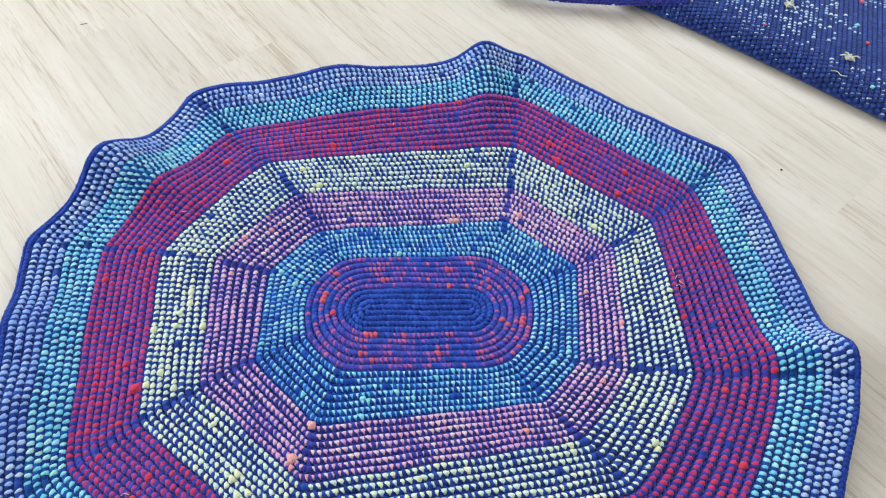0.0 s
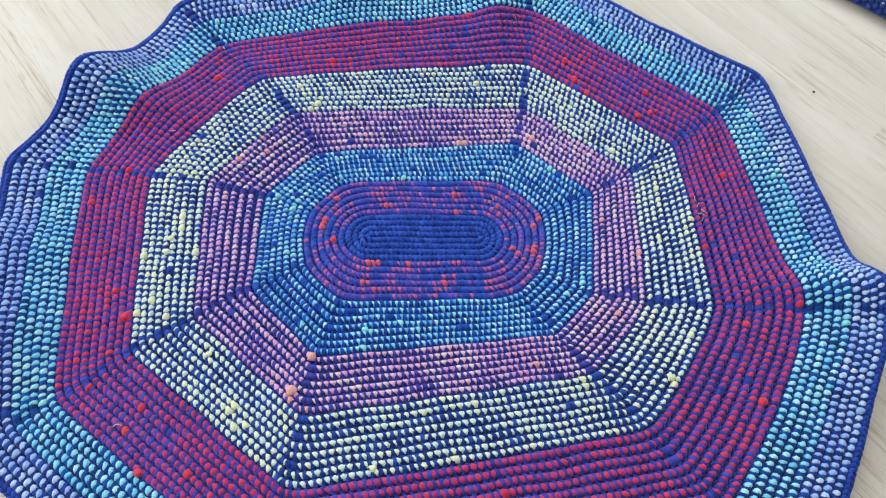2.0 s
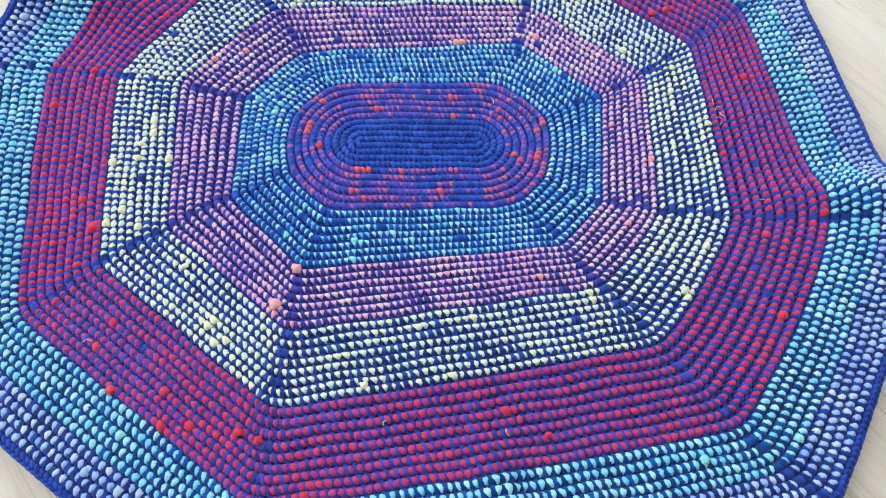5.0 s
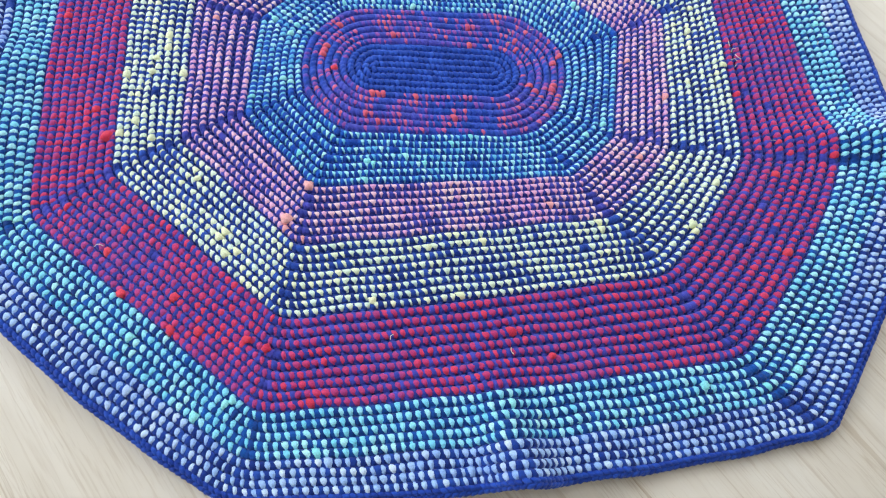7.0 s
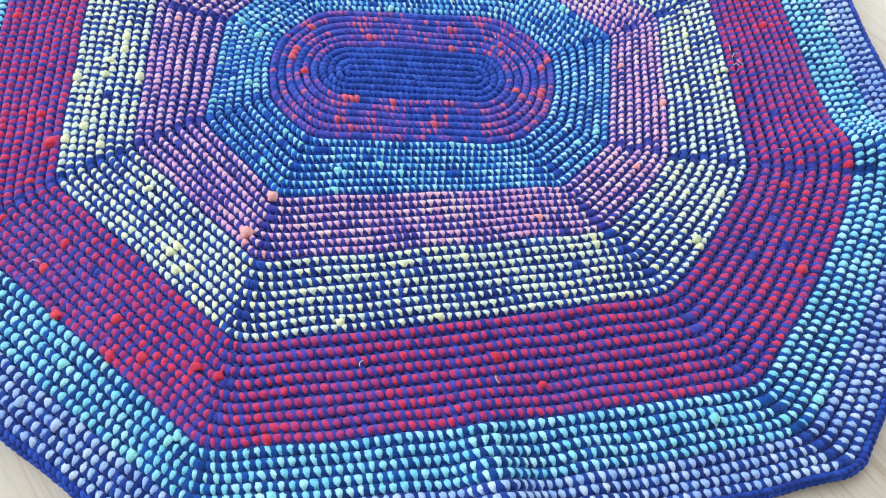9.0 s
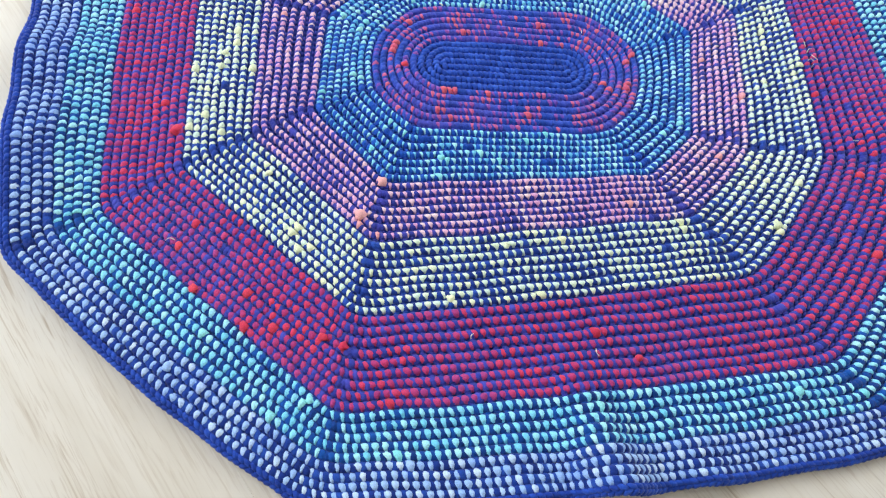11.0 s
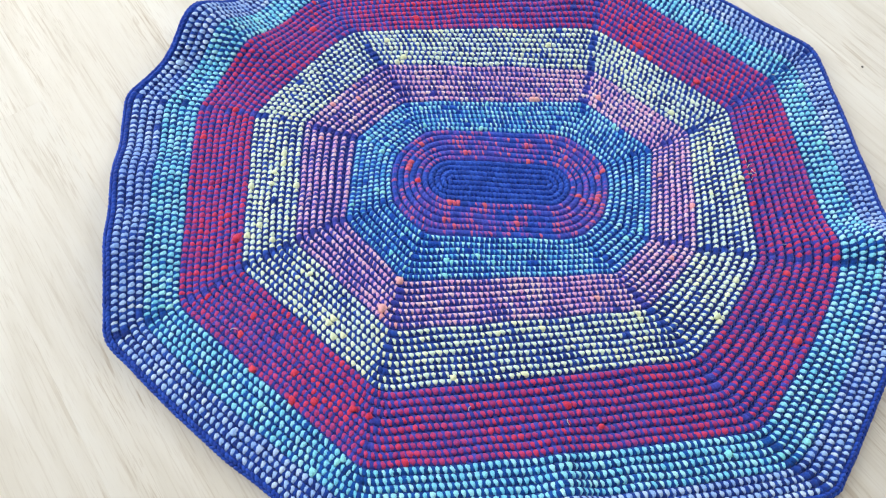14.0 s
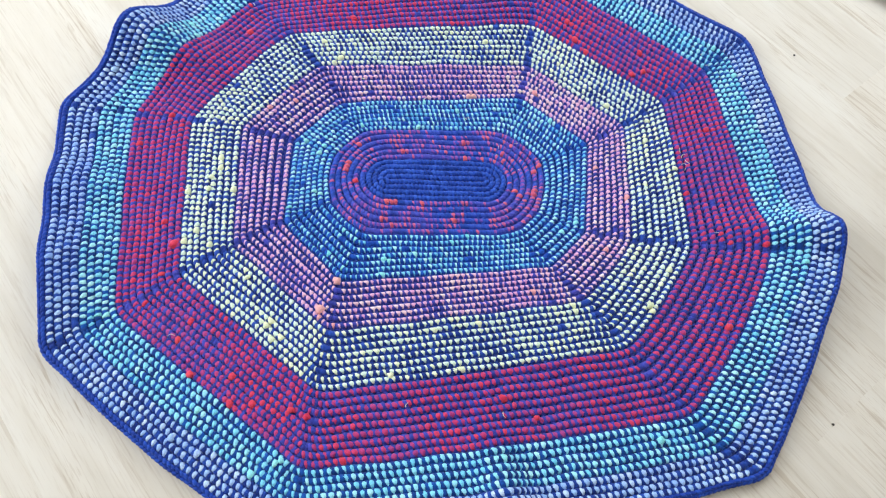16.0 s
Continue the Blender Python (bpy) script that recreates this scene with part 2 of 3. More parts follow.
# ---- the rug: one surface, on which the rows are worked ----
# corner lines of the eight-sided rug, counter-clockwise: at the aqua rows' end, the pale rows' end, the crimson rows' end and the rim
CORNERS = [
    ((0.326, 0.584), (0.526, 0.596), (0.667, 0.608), (0.779, 0.609)),
    ((0.315, 0.783), (0.458, 0.919), (0.549, 1.020), (0.632, 1.125)),
    ((0.171, 0.870), (0.170, 1.072), (0.162, 1.228), (0.153, 1.372)),
    ((-0.186, 0.785), (-0.335, 0.938), (-0.439, 1.009), (-0.545, 1.088)),
    ((-0.256, 0.678), (-0.465, 0.684), (-0.578, 0.675), (-0.716, 0.674)),
    ((-0.229, 0.500), (-0.380, 0.363), (-0.462, 0.273), (-0.544, 0.192)),
    ((-0.100, 0.404), (-0.090, 0.204), (-0.084, 0.079), (-0.093, -0.023)),
    ((0.266, 0.500), (0.418, 0.374), (0.528, 0.275), (0.643, 0.203)),
]
S_NODES = (0.198, 0.368, 0.494, 0.622)
S_IN, S_RIM = S_NODES[0], S_NODES[3]
# outward bow of each side at the crimson rows' end and at the rim
BOW = np.array([(0.006, 0.010), (0.002, -0.007), (0.007, -0.002), (0.015, -0.007), (0.004, 0.003), (-0.001, 0.013), (0.006, 0.022), (0.017, 0.014)])
OVAL = np.array([(-0.056, 0.628), (0.122, 0.657)])          # ends of the first chain
# waves of the rim: side position, height, half-width, where they begin
WAVES = [(0.09, 0.041, 0.08, 0.33), (-0.06, 0.038, 0.24, 0.36), (7.60, 0.010, 0.30, 0.40), (2.12, 0.047, 0.07, 0.35), (2.59, 0.037, 0.16, 0.40),
         (2.91, 0.025, 0.14, 0.44), (3.55, 0.074, 0.16, 0.33), (4.38, 0.022, 0.12, 0.40), (4.68, 0.036, 0.22, 0.42), (6.34, 0.016, 0.045, 0.44),
         (6.47, 0.050, 0.05, 0.40), (6.62, 0.014, 0.05, 0.46), (5.00, 0.008, 0.40, 0.45)]
THICK = 0.006
CN = np.array(CORNERS)


def corner(i, s):
    """The corner line i at s metres out, a smooth curve through its four known places."""
    p = CN[i % 8]
    out = 0
    for k, a in enumerate(S_NODES):
        w = np.ones_like(s)
        for b in S_NODES:
            if b != a:
                w = w * (s - b) / (a - b)
        out = out + w[:, None] * p[:, k]
    return out


def side_point(u, s):
    u = np.mod(u, 8)
    i = np.minimum(u.astype(int), 7)
    f = (u - i)[:, None]
    p, q = corner(i, s), corner(i + 1, s)
    out = np.stack([(q - p)[:, 1], -(q - p)[:, 0]], 1)
    out /= np.linalg.norm(out, axis=1)[:, None]
    g = np.clip((s - S_IN) / (S_NODES[2] - S_IN), 0, 1)
    h = np.clip((s - S_NODES[2]) / (S_RIM - S_NODES[2]), 0, 1.1)
    bow = BOW[i, 0] * g * (1 - h) + BOW[i, 1] * h
    return (1 - f) * p + f * q + out * 4 * f * (1 - f) * bow[:, None]


def rounded(u, s):
    return sum(0.2 * side_point(u + d, s) for d in (-0.04, -0.02, 0, 0.02, 0.04))


def ease(x):
    x = np.clip(x, 0, 1)
    return x * x * (3 - 2 * x)


def plan(u, s):
    """Place on the floor of the rug's point at side position u (0 to 8) and s metres out from the first chain."""
    u, s = np.broadcast_arrays(np.asarray(u, float), np.asarray(s, float))
    outer = rounded(u, np.maximum(s, S_IN))
    axis = OVAL[1] - OVAL[0]
    k = np.clip((outer - OVAL[0]) @ axis / (axis @ axis), 0, 1)
    q = OVAL[0] + k[:, None] * axis
    d = outer - q
    lim = np.minimum(s, S_IN)[:, None]
    stadium = q + lim * d / np.linalg.norm(d, axis=1)[:, None]
    shrunk = q + d * lim / S_IN
    w = ease((s - 0.06) / (S_IN - 0.06))[:, None]
    xy = stadium * (1 - w) + shrunk * w
    return xy + 0.0006 * np.stack([np.sin(xy[:, 1] * 47 + 1) + np.sin(xy[:, 0] * 71), np.sin(xy[:, 0] * 53 + 2) + np.sin(xy[:, 1] * 83 + xy[:, 0] * 20)], 1)


def height(u, s):
    z = np.full(len(u), THICK)
    for u0, h, width, start in WAVES:
        gap = np.mod(u - u0 + 4, 8) - 4
        z = z + h * np.exp(-(gap / width) ** 2) * ease((s - start) / (S_RIM + 0.03 - start)) ** 1.2
    xy = plan(u, s)
    return z + 0.0012 * (1 + np.sin(xy[:, 0] * 31 + 1) * np.sin(xy[:, 1] * 27 + 2))


def surface(u, s):
    u, s = np.broadcast_arrays(np.asarray(u, float), np.asarray(s, float))
    return np.column_stack([plan(u, s), height(u, s)])


def row_frames(s, pitch, phase):
    """Evenly spaced stations along the row at s: places, directions along, outward and up, side positions."""
    fine = np.linspace(0, 8, 1601)
    p = surface(fine, s)
    run = np.r_[0, np.cumsum(np.linalg.norm(np.diff(p, axis=0), axis=1))]
    n = max(8, round(run[-1] / pitch))
    u = np.interp((np.arange(n) + phase) % n / n * run[-1], run, fine)
    c = surface(u, s)
    t = surface(u + 0.01, s) - surface(u - 0.01, s)
    t /= np.linalg.norm(t, axis=1)[:, None]
    r = surface(u, s + 0.004) - c
    r -= t * np.sum(r * t, 1)[:, None]
    r /= np.maximum(np.linalg.norm(r, axis=1), 1e-9)[:, None]
    up = np.cross(r, t)
    flip = np.sign(up[:, 2])
    flip[flip == 0] = 1
    return c, t, r, up * flip[:, None], u, run[-1] / n


# one loop of yarn: a small rounded dome, eight-sided
SEG = 8
ang = np.arange(SEG) / SEG * 2 * np.pi
rim8 = np.stack([np.sign(np.cos(ang)) * np.abs(np.cos(ang)) ** 0.66, np.sign(np.sin(ang)) * np.abs(np.sin(ang)) ** 0.66], 1)
# rounded across the row, flatter along it, so that loops side by side read as one cord
cord = np.abs(rim8[:, 0]) ** 2 * (1 - np.abs(rim8[:, 1]) ** 2)
LOOP = np.concatenate([np.column_stack([rim8 * 0.9, np.full(SEG, -0.35)]), np.column_stack([rim8, 0.28 + 0.38 * cord]),
                       np.column_stack([rim8 * (0.82, 0.62), 0.84 + 0.06 * cord]), [[0, 0, 1.0]]])
j = np.arange(SEG)
LOOP_FACES = np.concatenate([np.column_stack([j + k * SEG, (j + 1) % SEG + k * SEG, (j + 1) % SEG + (k + 1) * SEG, j + (k + 1) * SEG]) for k in (0, 1)]
                            + [np.column_stack([j + 2 * SEG, (j + 1) % SEG + 2 * SEG, np.full(SEG, 3 * SEG), np.full(SEG, -1)])])


def loops(c, t, r, up, half_t, half_r, high, taper, slant):
    """Loops of yarn at the stations given. Returns their vertices and faces."""
    n = len(c)
    x, y, z = LOOP[:, 0], LOOP[:, 1], LOOP[:, 2]
    along = half_t[:, None] * x * (1 - taper[:, None] * y) + slant[:, None] * y
    wear = 0.00022 * rng.standard_normal((n, len(LOOP), 3))
    v = c[:, None] + wear + along[..., None] * t[:, None] + (half_r[:, None] * y)[..., None] * r[:, None] + (high[:, None] * z)[..., None] * up[:, None]
    f = LOOP_FACES[None] + (np.arange(n) * len(LOOP))[:, None, None]
    f = np.where(LOOP_FACES[None] < 0, -1, f)
    return v.reshape(-1, 3), f.reshape(-1, 4)


rng = np.random.default_rng(7)
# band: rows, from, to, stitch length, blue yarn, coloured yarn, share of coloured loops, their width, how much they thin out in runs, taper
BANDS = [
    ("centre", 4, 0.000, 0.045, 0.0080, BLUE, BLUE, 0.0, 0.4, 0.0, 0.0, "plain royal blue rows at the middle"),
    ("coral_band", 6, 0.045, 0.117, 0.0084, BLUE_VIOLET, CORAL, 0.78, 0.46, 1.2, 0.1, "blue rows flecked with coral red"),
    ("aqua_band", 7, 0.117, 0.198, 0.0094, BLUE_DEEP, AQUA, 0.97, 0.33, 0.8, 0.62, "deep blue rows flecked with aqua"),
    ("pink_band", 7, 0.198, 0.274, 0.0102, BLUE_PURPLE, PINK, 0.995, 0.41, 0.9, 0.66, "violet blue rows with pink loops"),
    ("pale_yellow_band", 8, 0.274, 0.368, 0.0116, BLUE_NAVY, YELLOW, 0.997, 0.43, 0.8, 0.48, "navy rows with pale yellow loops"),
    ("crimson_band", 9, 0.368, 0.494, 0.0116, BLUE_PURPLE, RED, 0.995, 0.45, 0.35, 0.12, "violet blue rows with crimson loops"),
    ("cyan_band", 5, 0.494, 0.564, 0.0120, BLUE_SHADED, CYAN, 0.998, 0.37, 0.3, 0.42, "shade-darkened blue rows with light cyan loops"),
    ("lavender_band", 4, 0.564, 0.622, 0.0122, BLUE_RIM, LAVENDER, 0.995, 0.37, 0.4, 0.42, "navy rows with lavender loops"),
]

ACCENT = {"centre": BLUE, "coral_band": CORAL_LIGHT, "aqua_band": MINT, "pink_band": PEACH, "pale_yellow_band": LEMON, "crimson_band": HOT_RED,
          "cyan_band": MINT, "lavender_band": LAVENDER}

# how far the coloured loops fill their row
REACH = {"coral_band": 0.88, "aqua_band": 0.86, "pink_band": 0.87, "pale_yellow_band": 0.86, "crimson_band": 0.85, "cyan_band": 0.90, "lavender_band": 0.88}

rug = tagged(new("crocheted_rug"), "eight-sided crocheted rug in blue with coloured bands, wavy rim", "rug")


def build_backing():
    us, ss = np.linspace(0, 8, 641)[:-1], np.r_[0.002, np.linspace(0.02, S_RIM + 0.006, 60)]
    rows = [surface(us, s) for s in ss]
    top = np.concatenate(rows)
    n, m = len(us), len(ss)
    low = top - [0, 0, 0.0045]
    a = np.arange(n)
    faces = []
    for k in range(m - 1):
        q = np.column_stack([a + k * n, a + (k + 1) * n, (a + 1) % n + (k + 1) * n, (a + 1) % n + k * n])
        faces += [q, q[:, ::-1] + n * m]
    k = m - 1
    faces.append(np.column_stack([a + k * n, a + k * n + n * m, (a + 1) % n + k * n + n * m, (a + 1) % n + k * n]))
    faces = np.concatenate(faces)
    link("backing", fast_mesh("backing", np.concatenate([top, low]), faces, [BLUE_NAVY], np.zeros(len(faces))), rug, "dark blue underside of the crochet")


def build_band(name, rows, s0, s1, length, blue, colour, share, width, clump, taper, label):
    band_v, band_f, band_m, base, picked = [], [], [], 0, []
    step = (s1 - s0) / rows
    inner = s0 < 0.1
    for k in range(rows):
        s = s0 + (k + 0.5) * step
        phase = 0.5 * (k % 2) + rng.random() * 0.3
        c, t, r, up, u, pitch = row_frames(s, length, phase)
        n = len(c)
        gap = step / 2
        # the blue loop of every stitch
        hi = (0.0072 if inner else 0.0069) * (0.9 + 0.2 * rng.random(n))
        v, f = loops(c + up * 0.0004, t, r, up, np.full(n, pitch * (0.60 if inner else 0.47)), gap * (0.97 + 0.08 * rng.random(n)), hi,
                     0.1 * rng.standard_normal(n), (0.0026 if inner else 0.0016) + 0.0006 * rng.standard_normal(n))
        band_v.append(v), band_f.append(np.where(f < 0, -1, f + base)), band_m.append(np.zeros(len(f)))
        base += len(v)
        # the strands at the foot of the row, low in the groove to the next
        cg, tg, rg, ug, _, _ = row_frames(s + gap, length, phase + 0.3)
        m = len(cg)
        v, f = loops(cg, tg, rg, ug, pitch * (0.30 + 0.06 * rng.random(m)), np.full(m, gap * 0.34), 0.0040 * (0.85 + 0.3 * rng.random(m)), np.zeros(m), 0.0006 * rng.standard_normal(m))
        band_v.append(v), band_f.append(np.where(f < 0, -1, f + base)), band_m.append(np.zeros(len(f)))
        base += len(v)
        if not share:
            continue
        # the loop between, coloured or blue: in runs along the row the coloured strand thins out or sinks below the blue
        c2, t2, r2, up2, u2, _ = row_frames(s, length, phase + 0.5)
        at = np.floor(u2).astype(int)
        edge = np.abs(u2 - np.round(u2))
        far = np.full(n, max(s, S_IN))
        side = np.linalg.norm(corner(at + 1, far) - corner(at, far), axis=1)
        dist = edge * side
        run = np.array([noise.noise((i * pitch * 26, k * 3.7, s0 * 40)) + 0.5 * noise.noise((p[0] * 12, p[1] * 12, s0 * 40)) for i, p in enumerate(c2)])
        if inner:
            lively = rng.random(n) < np.clip(share + clump * run, 0.05, 0.97)
            full = 0.85 + 0.3 * rng.random(n)
        else:
            lively = rng.random(n) < share
            full = np.clip(1.0 + clump * np.minimum(run + 0.05, 0.15), 0.34, 1.1) * (0.86 + 0.28 * rng.random(n))
            soft = np.isin(np.round(u2).astype(int) % 8, (1, 3, 5, 6, 7))
            full *= np.where(soft & (dist < 0.045), 0.62 + 0.38 * dist / 0.045, 1.0)
        if s > 0.19:
            lively &= dist > np.where(soft, 0.0012, 0.0026) + 0.003 * rng.random(n)
        big = np.where(rng.random(n) < {"coral_band": 0.03, "crimson_band": 0.007, "aqua_band": 0.02}.get(name, 0.010) * np.where(run > 0.1, 2.2, 0.5), 1.22, 1.0)
        w = pitch * np.where(lively, width * big * full, 0.46)
        tall = np.where(lively, 0.0077 * big * (0.9 + 0.1 * np.minimum(full, 1)), 0.0069) * (0.93 + 0.14 * rng.random(n))
        args = (c2 + up2 * 0.0004, t2, r2, up2, w, gap * np.where(lively, REACH[name] * big * (0.94 + 0.12 * rng.random(n)), 1.0), tall, np.where(lively, taper, 0.0), 0.0012 + 0.0008 * rng.standard_normal(n))
        single = np.zeros(n, bool)
        if name == "lavender_band":
            single = lively & (u2 > 6.06) & (u2 < 6.94)
            single[np.nonzero(single)[0][max(0, 300 - len(picked)):]] = False
            picked += [tuple(a[i] for a in args) for i in np.nonzero(single)[0]]
        keep = ~single
        v, f = loops(*(a[keep] for a in args))
        band_v.append(v), band_f.append(np.where(f < 0, -1, f + base)), band_m.append(np.repeat((lively * np.where(big > 1, 2, 1))[keep], len(LOOP_FACES)))
        base += len(v)
    mesh = fast_mesh(name, np.concatenate(band_v), np.concatenate(band_f), [blue, colour, ACCENT[name]], np.concatenate(band_m))
    band = tagged(link(name, mesh, rug, label), kind="stuff")
    if picked:
        one = np.array([[1.0]])
        v, f = loops(np.zeros((1, 3)), np.array([[1.0, 0, 0]]), np.array([[0, 1.0, 0]]), np.array([[0, 0, 1.0]]), one[0], one[0], one[0], np.array([taper]), np.array([0.25]))
        mesh = fast_mesh("stitch", v, f, [colour], np.zeros(len(f)))
        for c, t, r, up, w, g, h, _, _ in picked[:300]:
            ob = link("stitch", mesh, band)
            ob.matrix_local = Matrix((tuple(t * w) + (0,), tuple(r * g) + (0,), tuple(up * h) + (0,), tuple(c) + (1,))).transposed()


def build_edging():
    """Two overlapping rows of slanted blue chain loops that close the rim."""
    vs, fs, base = [], [], 0
    for s, half, high, drop, lean in ((S_RIM + 0.003, 0.0048, 0.0080, 0.0, 0.003), (S_RIM + 0.0092, 0.0046, 0.0070, 0.0020, -0.003)):
        c, t, r, up, u, pitch = row_frames(s, 0.0086, rng.random())
        n = len(c)
        v, f = loops(c - up * drop, t, r, up, np.full(n, pitch * 0.62), half * (0.95 + 0.1 * rng.random(n)), high * (0.93 + 0.14 * rng.random(n)), np.zeros(n), np.full(n, lean))
        vs.append(v), fs.append(np.where(f < 0, -1, f + base))
        base += len(v)
    f = np.concatenate(fs)
    tagged(link("edging", fast_mesh("edging", np.concatenate(vs), f, [BLUE_EDGE], np.zeros(len(f))), rug, "plain royal blue chain edging"), kind="stuff")


build_backing()
for band in BANDS:
    build_band(*band)
build_edging()


# ---- knots and loose ends of yarn on the rug ----
def lump(name, x, y, z, size, material, parent, seed, flat=0.75, label=""):
    bm = bmesh.new()
    bmesh.ops.create_icosphere(bm, subdivisions=2, radius=size)
    for v in bm.verts:
        k = 1 + 0.7 * noise.noise(v.co * (1.3 / size) + Vector((seed, 0, 0)))
        v.co = Vector((v.co.x * k, v.co.y * k, v.co.z * k * flat))
    bmesh.ops.translate(bm, verts=bm.verts, vec=(x, y, z))
    for f in bm.faces:
        f.smooth = True
    return part(name, bm, material, parent, label)


for i, (x, y, size, material, label) in enumerate((
        (-0.406, 0.416, 0.0095, HOT_RED, "bright red knot"), (-0.103, 0.402, 0.0085, PEACH, "peach knot"), (-0.120, 0.345, 0.0095, PEACH, "peach knot"),
        (0.452, 0.461, 0.0085, LEMON, "lemon yellow knot"), (-0.541, 0.825, 0.009, HOT_RED, "bright red knot"), (-0.118, 0.609, 0.006, HOT_RED, ""),
        (-0.024, 0.754, 0.006, MINT, ""), (-0.031, 0.459, 0.006, MINT, ""), (-0.124, 0.167, 0.007, HOT_RED, ""), (-0.095, 0.161, 0.007, HOT_RED, ""),
        (0.391, 0.975, 0.007, HOT_RED, ""), (0.416, 0.987, 0.007, HOT_RED, ""), (0.317, 0.150, 0.008, MINT, ""), (0.479, 0.227, 0.007, MINT, ""),
        (0.488, 0.758, 0.006, LEMON, ""), (-0.383, 0.540, 0.006, LEMON, ""), (-0.386, 0.566, 0.006, LEMON, ""), (-0.260, 0.379, 0.006, LEMON, ""),
        (0.432, 0.708, 0.005, LEMON, ""), (0.083, 0.344, 0.005, LEMON, ""), (0.023, 0.252, 0.006, LEMON, ""), (-0.118, 0.088, 0.006, MINT, ""),
        (-0.302, 0.194, 0.007, HOT_RED, ""), (0.274, 0.226, 0.006, HOT_RED, ""), (-0.297, 0.092, 0.008, LAVENDER, "lavender knot"))):
    lump("yarn_knot", x, y, THICK + 0.008, size * 0.85, material, rug, i * 3.1, label=label)


def strand(name, pts, thick, material, parent=None, label=""):
    data = bpy.data.curves.new(name, "CURVE")
    data.dimensions, data.bevel_depth, data.bevel_resolution = "3D", thick, (4 if thick > 0.01 else 1)
    sp = data.splines.new("BEZIER")
    sp.bezier_points.add(len(pts) - 1)
    for b, p in zip(sp.bezier_points, pts):
        b.co, b.handle_left_type, b.handle_right_type = p, "AUTO", "AUTO"
    data.materials.append(material)
    tmp = bpy.data.objects.new(name, data)
    mesh = bpy.data.meshes.new_from_object(tmp)
    bpy.data.objects.remove(tmp)
    return link(name, mesh, parent, label)


def fibre(x, y, turn, length, parent, z=THICK + 0.010):
    d = Vector((math.cos(turn), math.sin(turn), 0))
    s = Vector((-d.y, d.x, 0))
    o = Vector((x, y, z))
    strand("loose_fibre", [o - d * length, o + s * length * 0.3 + Vector((0, 0, 0.002)), o + d * length - s * length * 0.2], 0.0005, CREAM, parent, "fine cream fibre")


for x, y, a, ln in ((0.220, 0.221, 2.2, 0.005), (-0.354, 0.252, 0.4, 0.006), (0.503, 0.789, 1.0, 0.006), (0.511, 0.777, 2.6, 0.006), (0.496, 0.801, 1.9, 0.005),
                    (0.505, 0.769, 0.2, 0.005), (0.060, 0.208, 1.4, 0.004)):
    fibre(x, y, a, ln, rug)


def build_lint():
    """Short stray hairs caught on the loops."""
    vs, fs, base = [], [], 0
    for _ in range(46):
        c, t, r, up, u, _ = (a[0:1] if isinstance(a, np.ndarray) else a for a in row_frames(0.05 + 0.55 * rng.random(), 0.5, rng.random() * 4))
        turn = rng.random() * 3.1
        d = t * math.cos(turn) + r * math.sin(turn)
        v, f = loops(c + up * 0.0075, d, np.cross(up, d), up, np.array([0.0018 + 0.003 * rng.random()]), np.array([0.0004]), np.array([0.0009]), np.zeros(1), np.array([0.001]))
        vs.append(v), fs.append(np.where(f < 0, -1, f + base))
        base += len(v)
    f = np.concatenate(fs)
    tagged(link("lint", fast_mesh("lint", np.concatenate(vs), f, [CREAM], np.zeros(len(f))), rug, "short pale stray hairs"), kind="stuff")


build_lint()

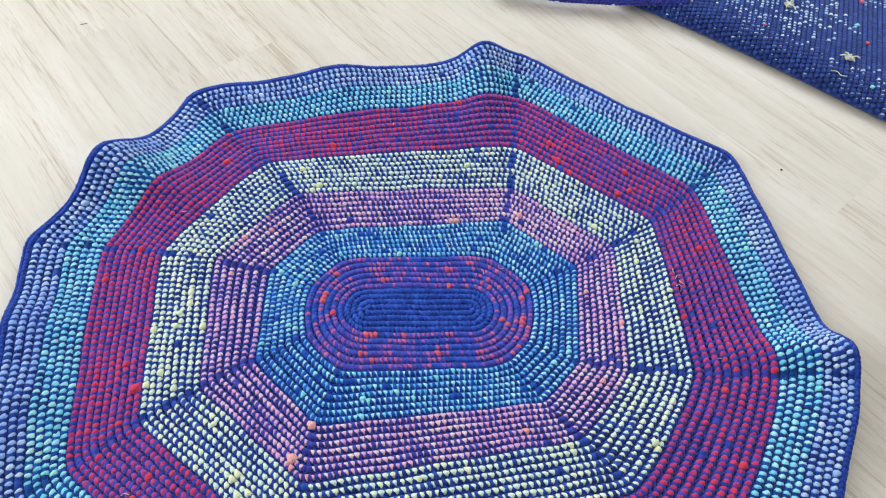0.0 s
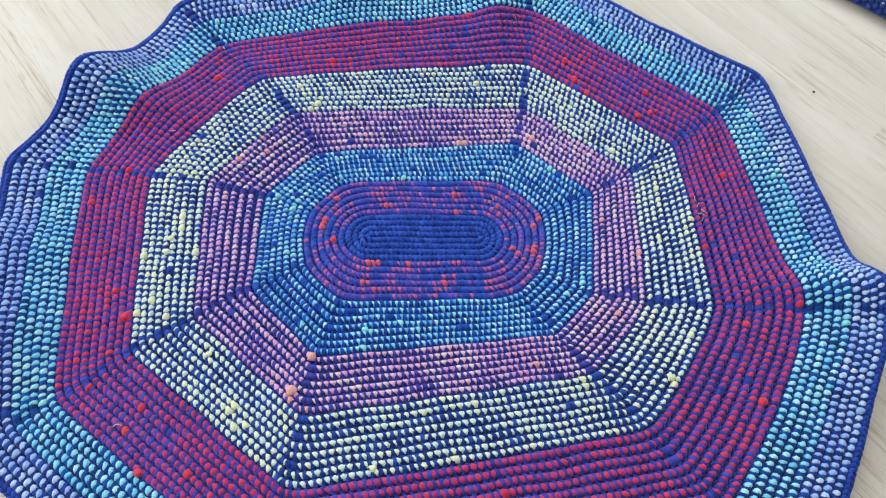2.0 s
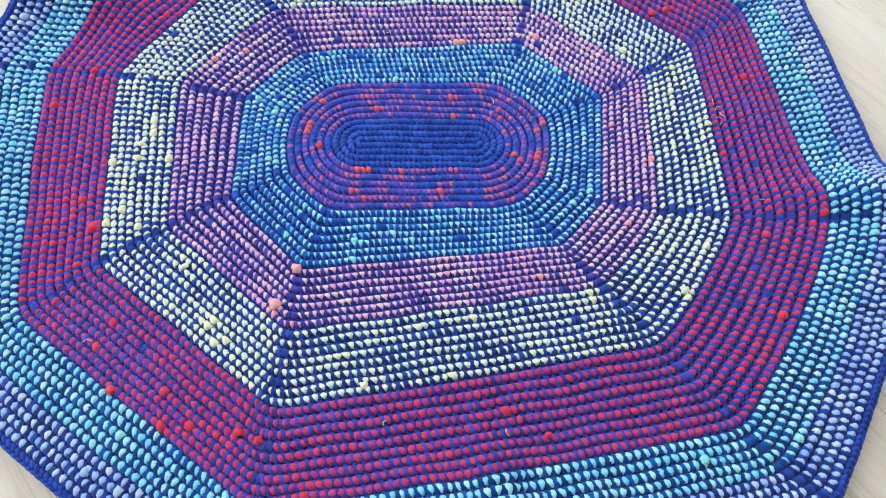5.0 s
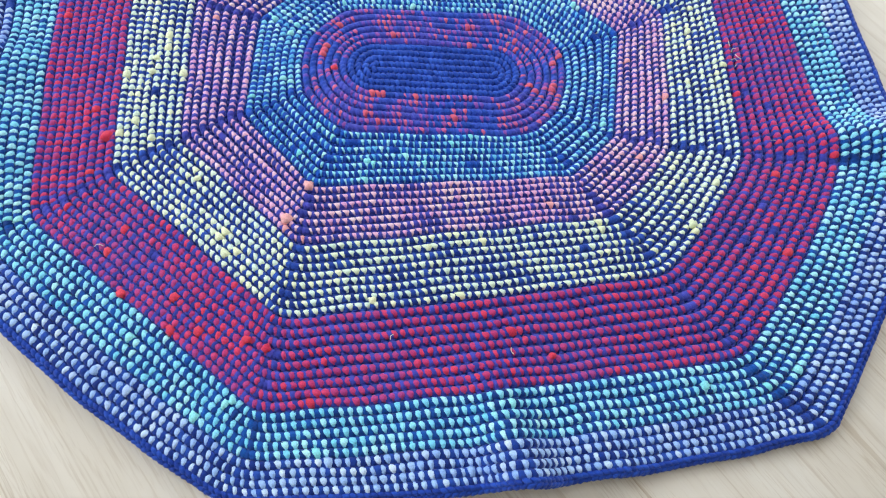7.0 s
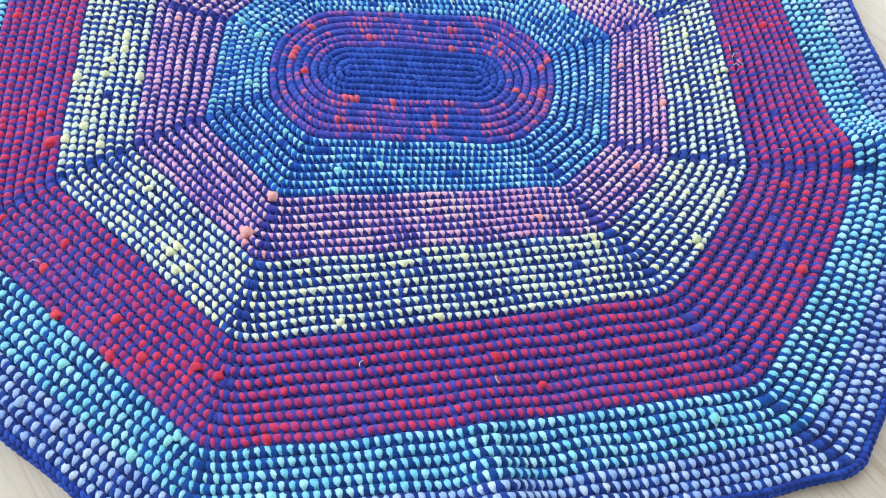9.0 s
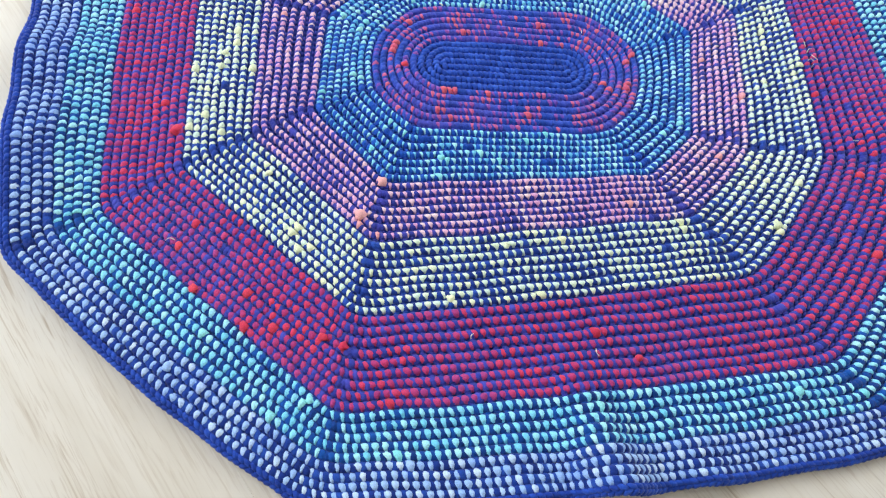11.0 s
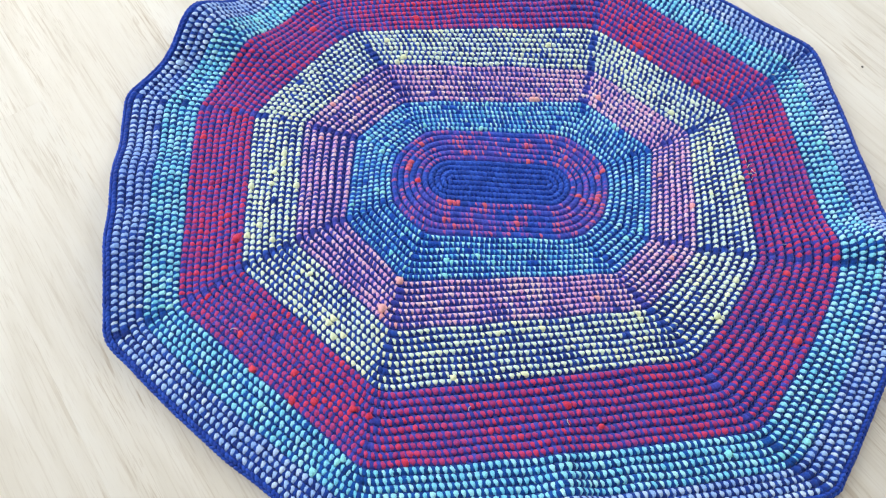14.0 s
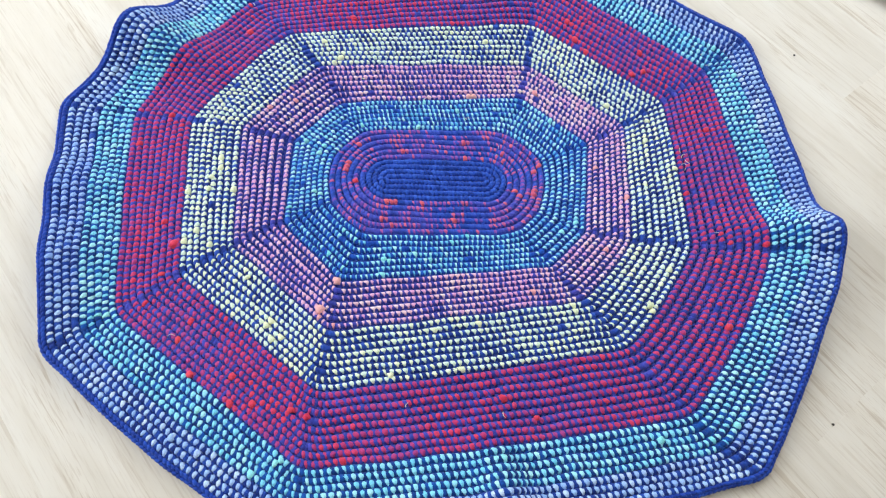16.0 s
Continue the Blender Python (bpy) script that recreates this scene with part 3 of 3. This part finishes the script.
# ---- the second piece of crochet, lying wrong side up beyond the rug ----
def build_second_piece():
    piece = tagged(new("crocheted_blanket"), "blue crocheted blanket, wrong side up with knots and flecks", "blanket")
    o, e = Vector((0.40, 1.632, 0)), Vector((0.882, -0.471, 0)).normalized()
    q = Vector((0.471, 0.882, 0)).normalized()
    long, deep = 1.3, 0.75

    def place(a, b):
        z = 0.004 + 0.034 * (1 - math.exp(-b / 0.03)) + 0.02 * math.sin(a * 4 + 0.6) * min(1, b / 0.2) * 0.5 + 0.01
        sway = 0.012 * math.sin(a * 5.2 + 0.4)
        return o + e * a + q * (b + sway) + Vector((0, 0, z))

    na, nb = 90, 50
    verts = [place(long * i / na, deep * k / nb) for k in range(nb + 1) for i in range(na + 1)]
    top = np.array([tuple(v) for v in verts])
    grid = np.array([(k * (na + 1) + i, k * (na + 1) + i + 1, (k + 1) * (na + 1) + i + 1, (k + 1) * (na + 1) + i) for k in range(nb) for i in range(na)])
    low = top - [0, 0, 0.008]
    rim = np.array([(i, i + len(top), i + 1 + len(top), i + 1) for i in range(na)] + [(k * (na + 1), (k + 1) * (na + 1), (k + 1) * (na + 1) + len(top), k * (na + 1) + len(top)) for k in range(nb)])
    faces = np.concatenate([grid, grid[:, ::-1] + len(top), rim])
    link("cloth", fast_mesh("cloth", np.concatenate([top, low]), faces, [BLUE_SLATE], np.zeros(len(faces))), piece)
    # rows across the piece, with flecks between
    cs, ts, rs, us, hw, hr, hh, mt = [], [], [], [], [], [], [], []
    dirq, dire, upv = np.array(q - e * 0.3).astype(float), np.array(e), np.array((0, 0, 1.0))
    dirq /= np.linalg.norm(dirq)
    side = np.cross(dirq, upv)
    for i in range(int((long + 0.15) / 0.0125)):
        for k in range(int(0.5 / 0.0095)):
            b = (k + 0.5 * (i % 2)) * 0.0095
            a = i * 0.0125 - b * 0.3
            if not 0 < a < long:
                continue
            p = np.array(place(a, b))
            fleck = noise.noise((a * 6, b * 6, 3)) + 0.25 + 0.35 * (rng.random() - 0.5) > 0.22 and rng.random() < 0.6
            cs.append(p), ts.append(dirq), rs.append(side), us.append(upv)
            hw.append(0.0078), hr.append(0.0058), hh.append(0.0046), mt.append(0)
            if fleck:
                size = 0.6 + 0.8 * rng.random()
                cs.append(p + dirq * 0.004), ts.append(dirq), rs.append(side), us.append(upv)
                hw.append(0.0028 * size), hr.append(0.0042 * size), hh.append(0.0060), mt.append(1)
    n = len(cs)
    v, f = loops(np.array(cs), np.array(ts), np.array(rs), np.array(us), np.array(hw), np.array(hr), np.array(hh), np.full(n, 0.3), np.zeros(n))
    tagged(link("stitching", fast_mesh("stitching", v, f, [BLUE_SLATE, PALE], np.repeat(mt, len(LOOP_FACES))), piece, "navy rows with pale blue flecks"), kind="stuff")
    for i, (a, b, size, material) in enumerate(((0.363, 0.171, 0.013, CREAM), (0.549, 0.089, 0.012, CREAM), (0.20, 0.08, 0.009, PALE), (0.506, 0.315, 0.009, CORAL_LIGHT), (0.569, 0.17, 0.007, CORAL_LIGHT),
                                                (0.526, 0.217, 0.007, MINT), (0.625, 0.04, 0.008, MINT), (0.344, 0.07, 0.006, CORAL_LIGHT))):
        p = place(a, b)
        knot = lump("yarn_knot", p.x, p.y, p.z + 0.006, size * 0.7, material, piece, i * 1.7, 0.5)
        if size > 0.01:
            for k in range(6):
                turn = k * 1.05 + i
                d = Vector((math.cos(turn), math.sin(turn), 0.1)) * size * (0.9 + 0.5 * ((k * 7) % 3))
                strand("yarn_end", [p + Vector((0, 0, 0.007)), p + d * 0.6 + Vector((0, 0, 0.011)), p + d + Vector((0, 0, 0.007))], 0.0016, material, knot)
    path = [Vector((0.10, 1.612, 0.030)), Vector((0.24, 1.598, 0.030)), Vector((0.38, 1.606, 0.034)), Vector((0.56, 1.622, 0.046))]
    roll = strand("rolled_edge", path, 0.016, BLUE_PURPLE, piece, "violet blue edge rolled over itself")
    # stitches round the roll
    c, t, r, w = [], [], [], []
    for a, b in zip(path, path[1:]):
        d = (b - a).normalized()
        across = d.cross(Vector((0, 0, 1))).normalized()
        for i in range(int((b - a).length / 0.0095)):
            p = a + d * (i + 0.5) * 0.0095
            for turn in (-0.5, 0.15, 0.8, 1.45):
                n = across * math.cos(turn) + Vector((0, 0, 1)) * math.sin(turn)
                c.append(p + n * 0.015), t.append(d), r.append(d.cross(n) * -1), w.append(n)
    n = len(c)
    v, f = loops(*(np.array([tuple(x) for x in q]) for q in (c, t, r, w)), np.full(n, 0.0052), np.full(n, 0.0052), np.full(n, 0.005), np.zeros(n), np.full(n, 0.001))
    tagged(link("stitching", fast_mesh("stitching", v, f, [BLUE_PURPLE], np.zeros(len(f))), roll), kind="stuff")
    p = [place(0.53 + 0.012 * i, 0.03 + 0.004 * (i % 2)) + Vector((0, 0, 0.008)) for i in range(4)]
    strand("loose_thread", p, 0.0008, CREAM, piece)


build_second_piece()

# ---- crumbs on the floor ----
for x, y, size in ((0.747, 1.114, 0.0022), (0.772, 0.308, 0.0022)):
    tagged(lump("crumb", x, y, size * 0.5, size, SPECK, None, x * 9, 0.6), "tiny dark crumb on the oak floor", "crumb", "crumbs")

splinter = strand("splinter", [Vector((-0.914, 1.298, 0.0008)), Vector((-0.906, 1.300, 0.0014)), Vector((-0.899, 1.305, 0.0008))], 0.0008, SPECK)
tagged(splinter, "short dark brown splinter on the oak floor", "splinter")

# ---- floor of laminate planks ----
GRAIN, WIDE, LONG = radians(-42.0), 0.2065, 1.29


def build_floor():
    m = pose(0, 0, -0.004, 0, 0, math.degrees(GRAIN))
    bm = bmesh.new()
    back = m.inverted()
    bm.faces.new([bm.verts.new(back @ Vector((x, y, -0.004))) for x, y in ((ROOM[0], ROOM[2]), (ROOM[1], ROOM[2]), (ROOM[1], ROOM[3]), (ROOM[0], ROOM[3]))])
    floor = tagged(part("floor", bm, OAK), "pale oak laminate floor laid in planks", "floor", kind="structure")
    floor.matrix_world = m
    bpy.context.view_layer.update()
    bm = bmesh.new()
    box(bm, 0, LONG, 0, WIDE, -0.0035, 0.004)
    bmesh.ops.bevel(bm, geom=[e for e in bm.edges if all(v.co.z > 0 for v in e.verts)], offset=0.00025, segments=1, affect="EDGES")
    mesh = bpy.data.meshes.new("plank")
    bm.to_mesh(mesh)
    bm.free()
    mesh.materials.append(OAK)
    d, n = Vector((math.cos(GRAIN), math.sin(GRAIN), 0)), Vector((-math.sin(GRAIN), math.cos(GRAIN), 0))
    for k in range(-8, 11):
        start = -2.4 + (k * 0.29 + 0.90) % LONG
        for i in range(4):
            o = d * (start + i * LONG) + n * (0.288 + k * WIDE)
            if not (-1.9 < (o + d * LONG / 2).x < 2.5 and -2.2 < (o + d * LONG / 2).y < 2.7):
                continue
            ob = link("plank", mesh, floor)
            ob.matrix_local = back @ pose(o.x, o.y, -0.004, 0, 0, math.degrees(GRAIN))


build_floor()
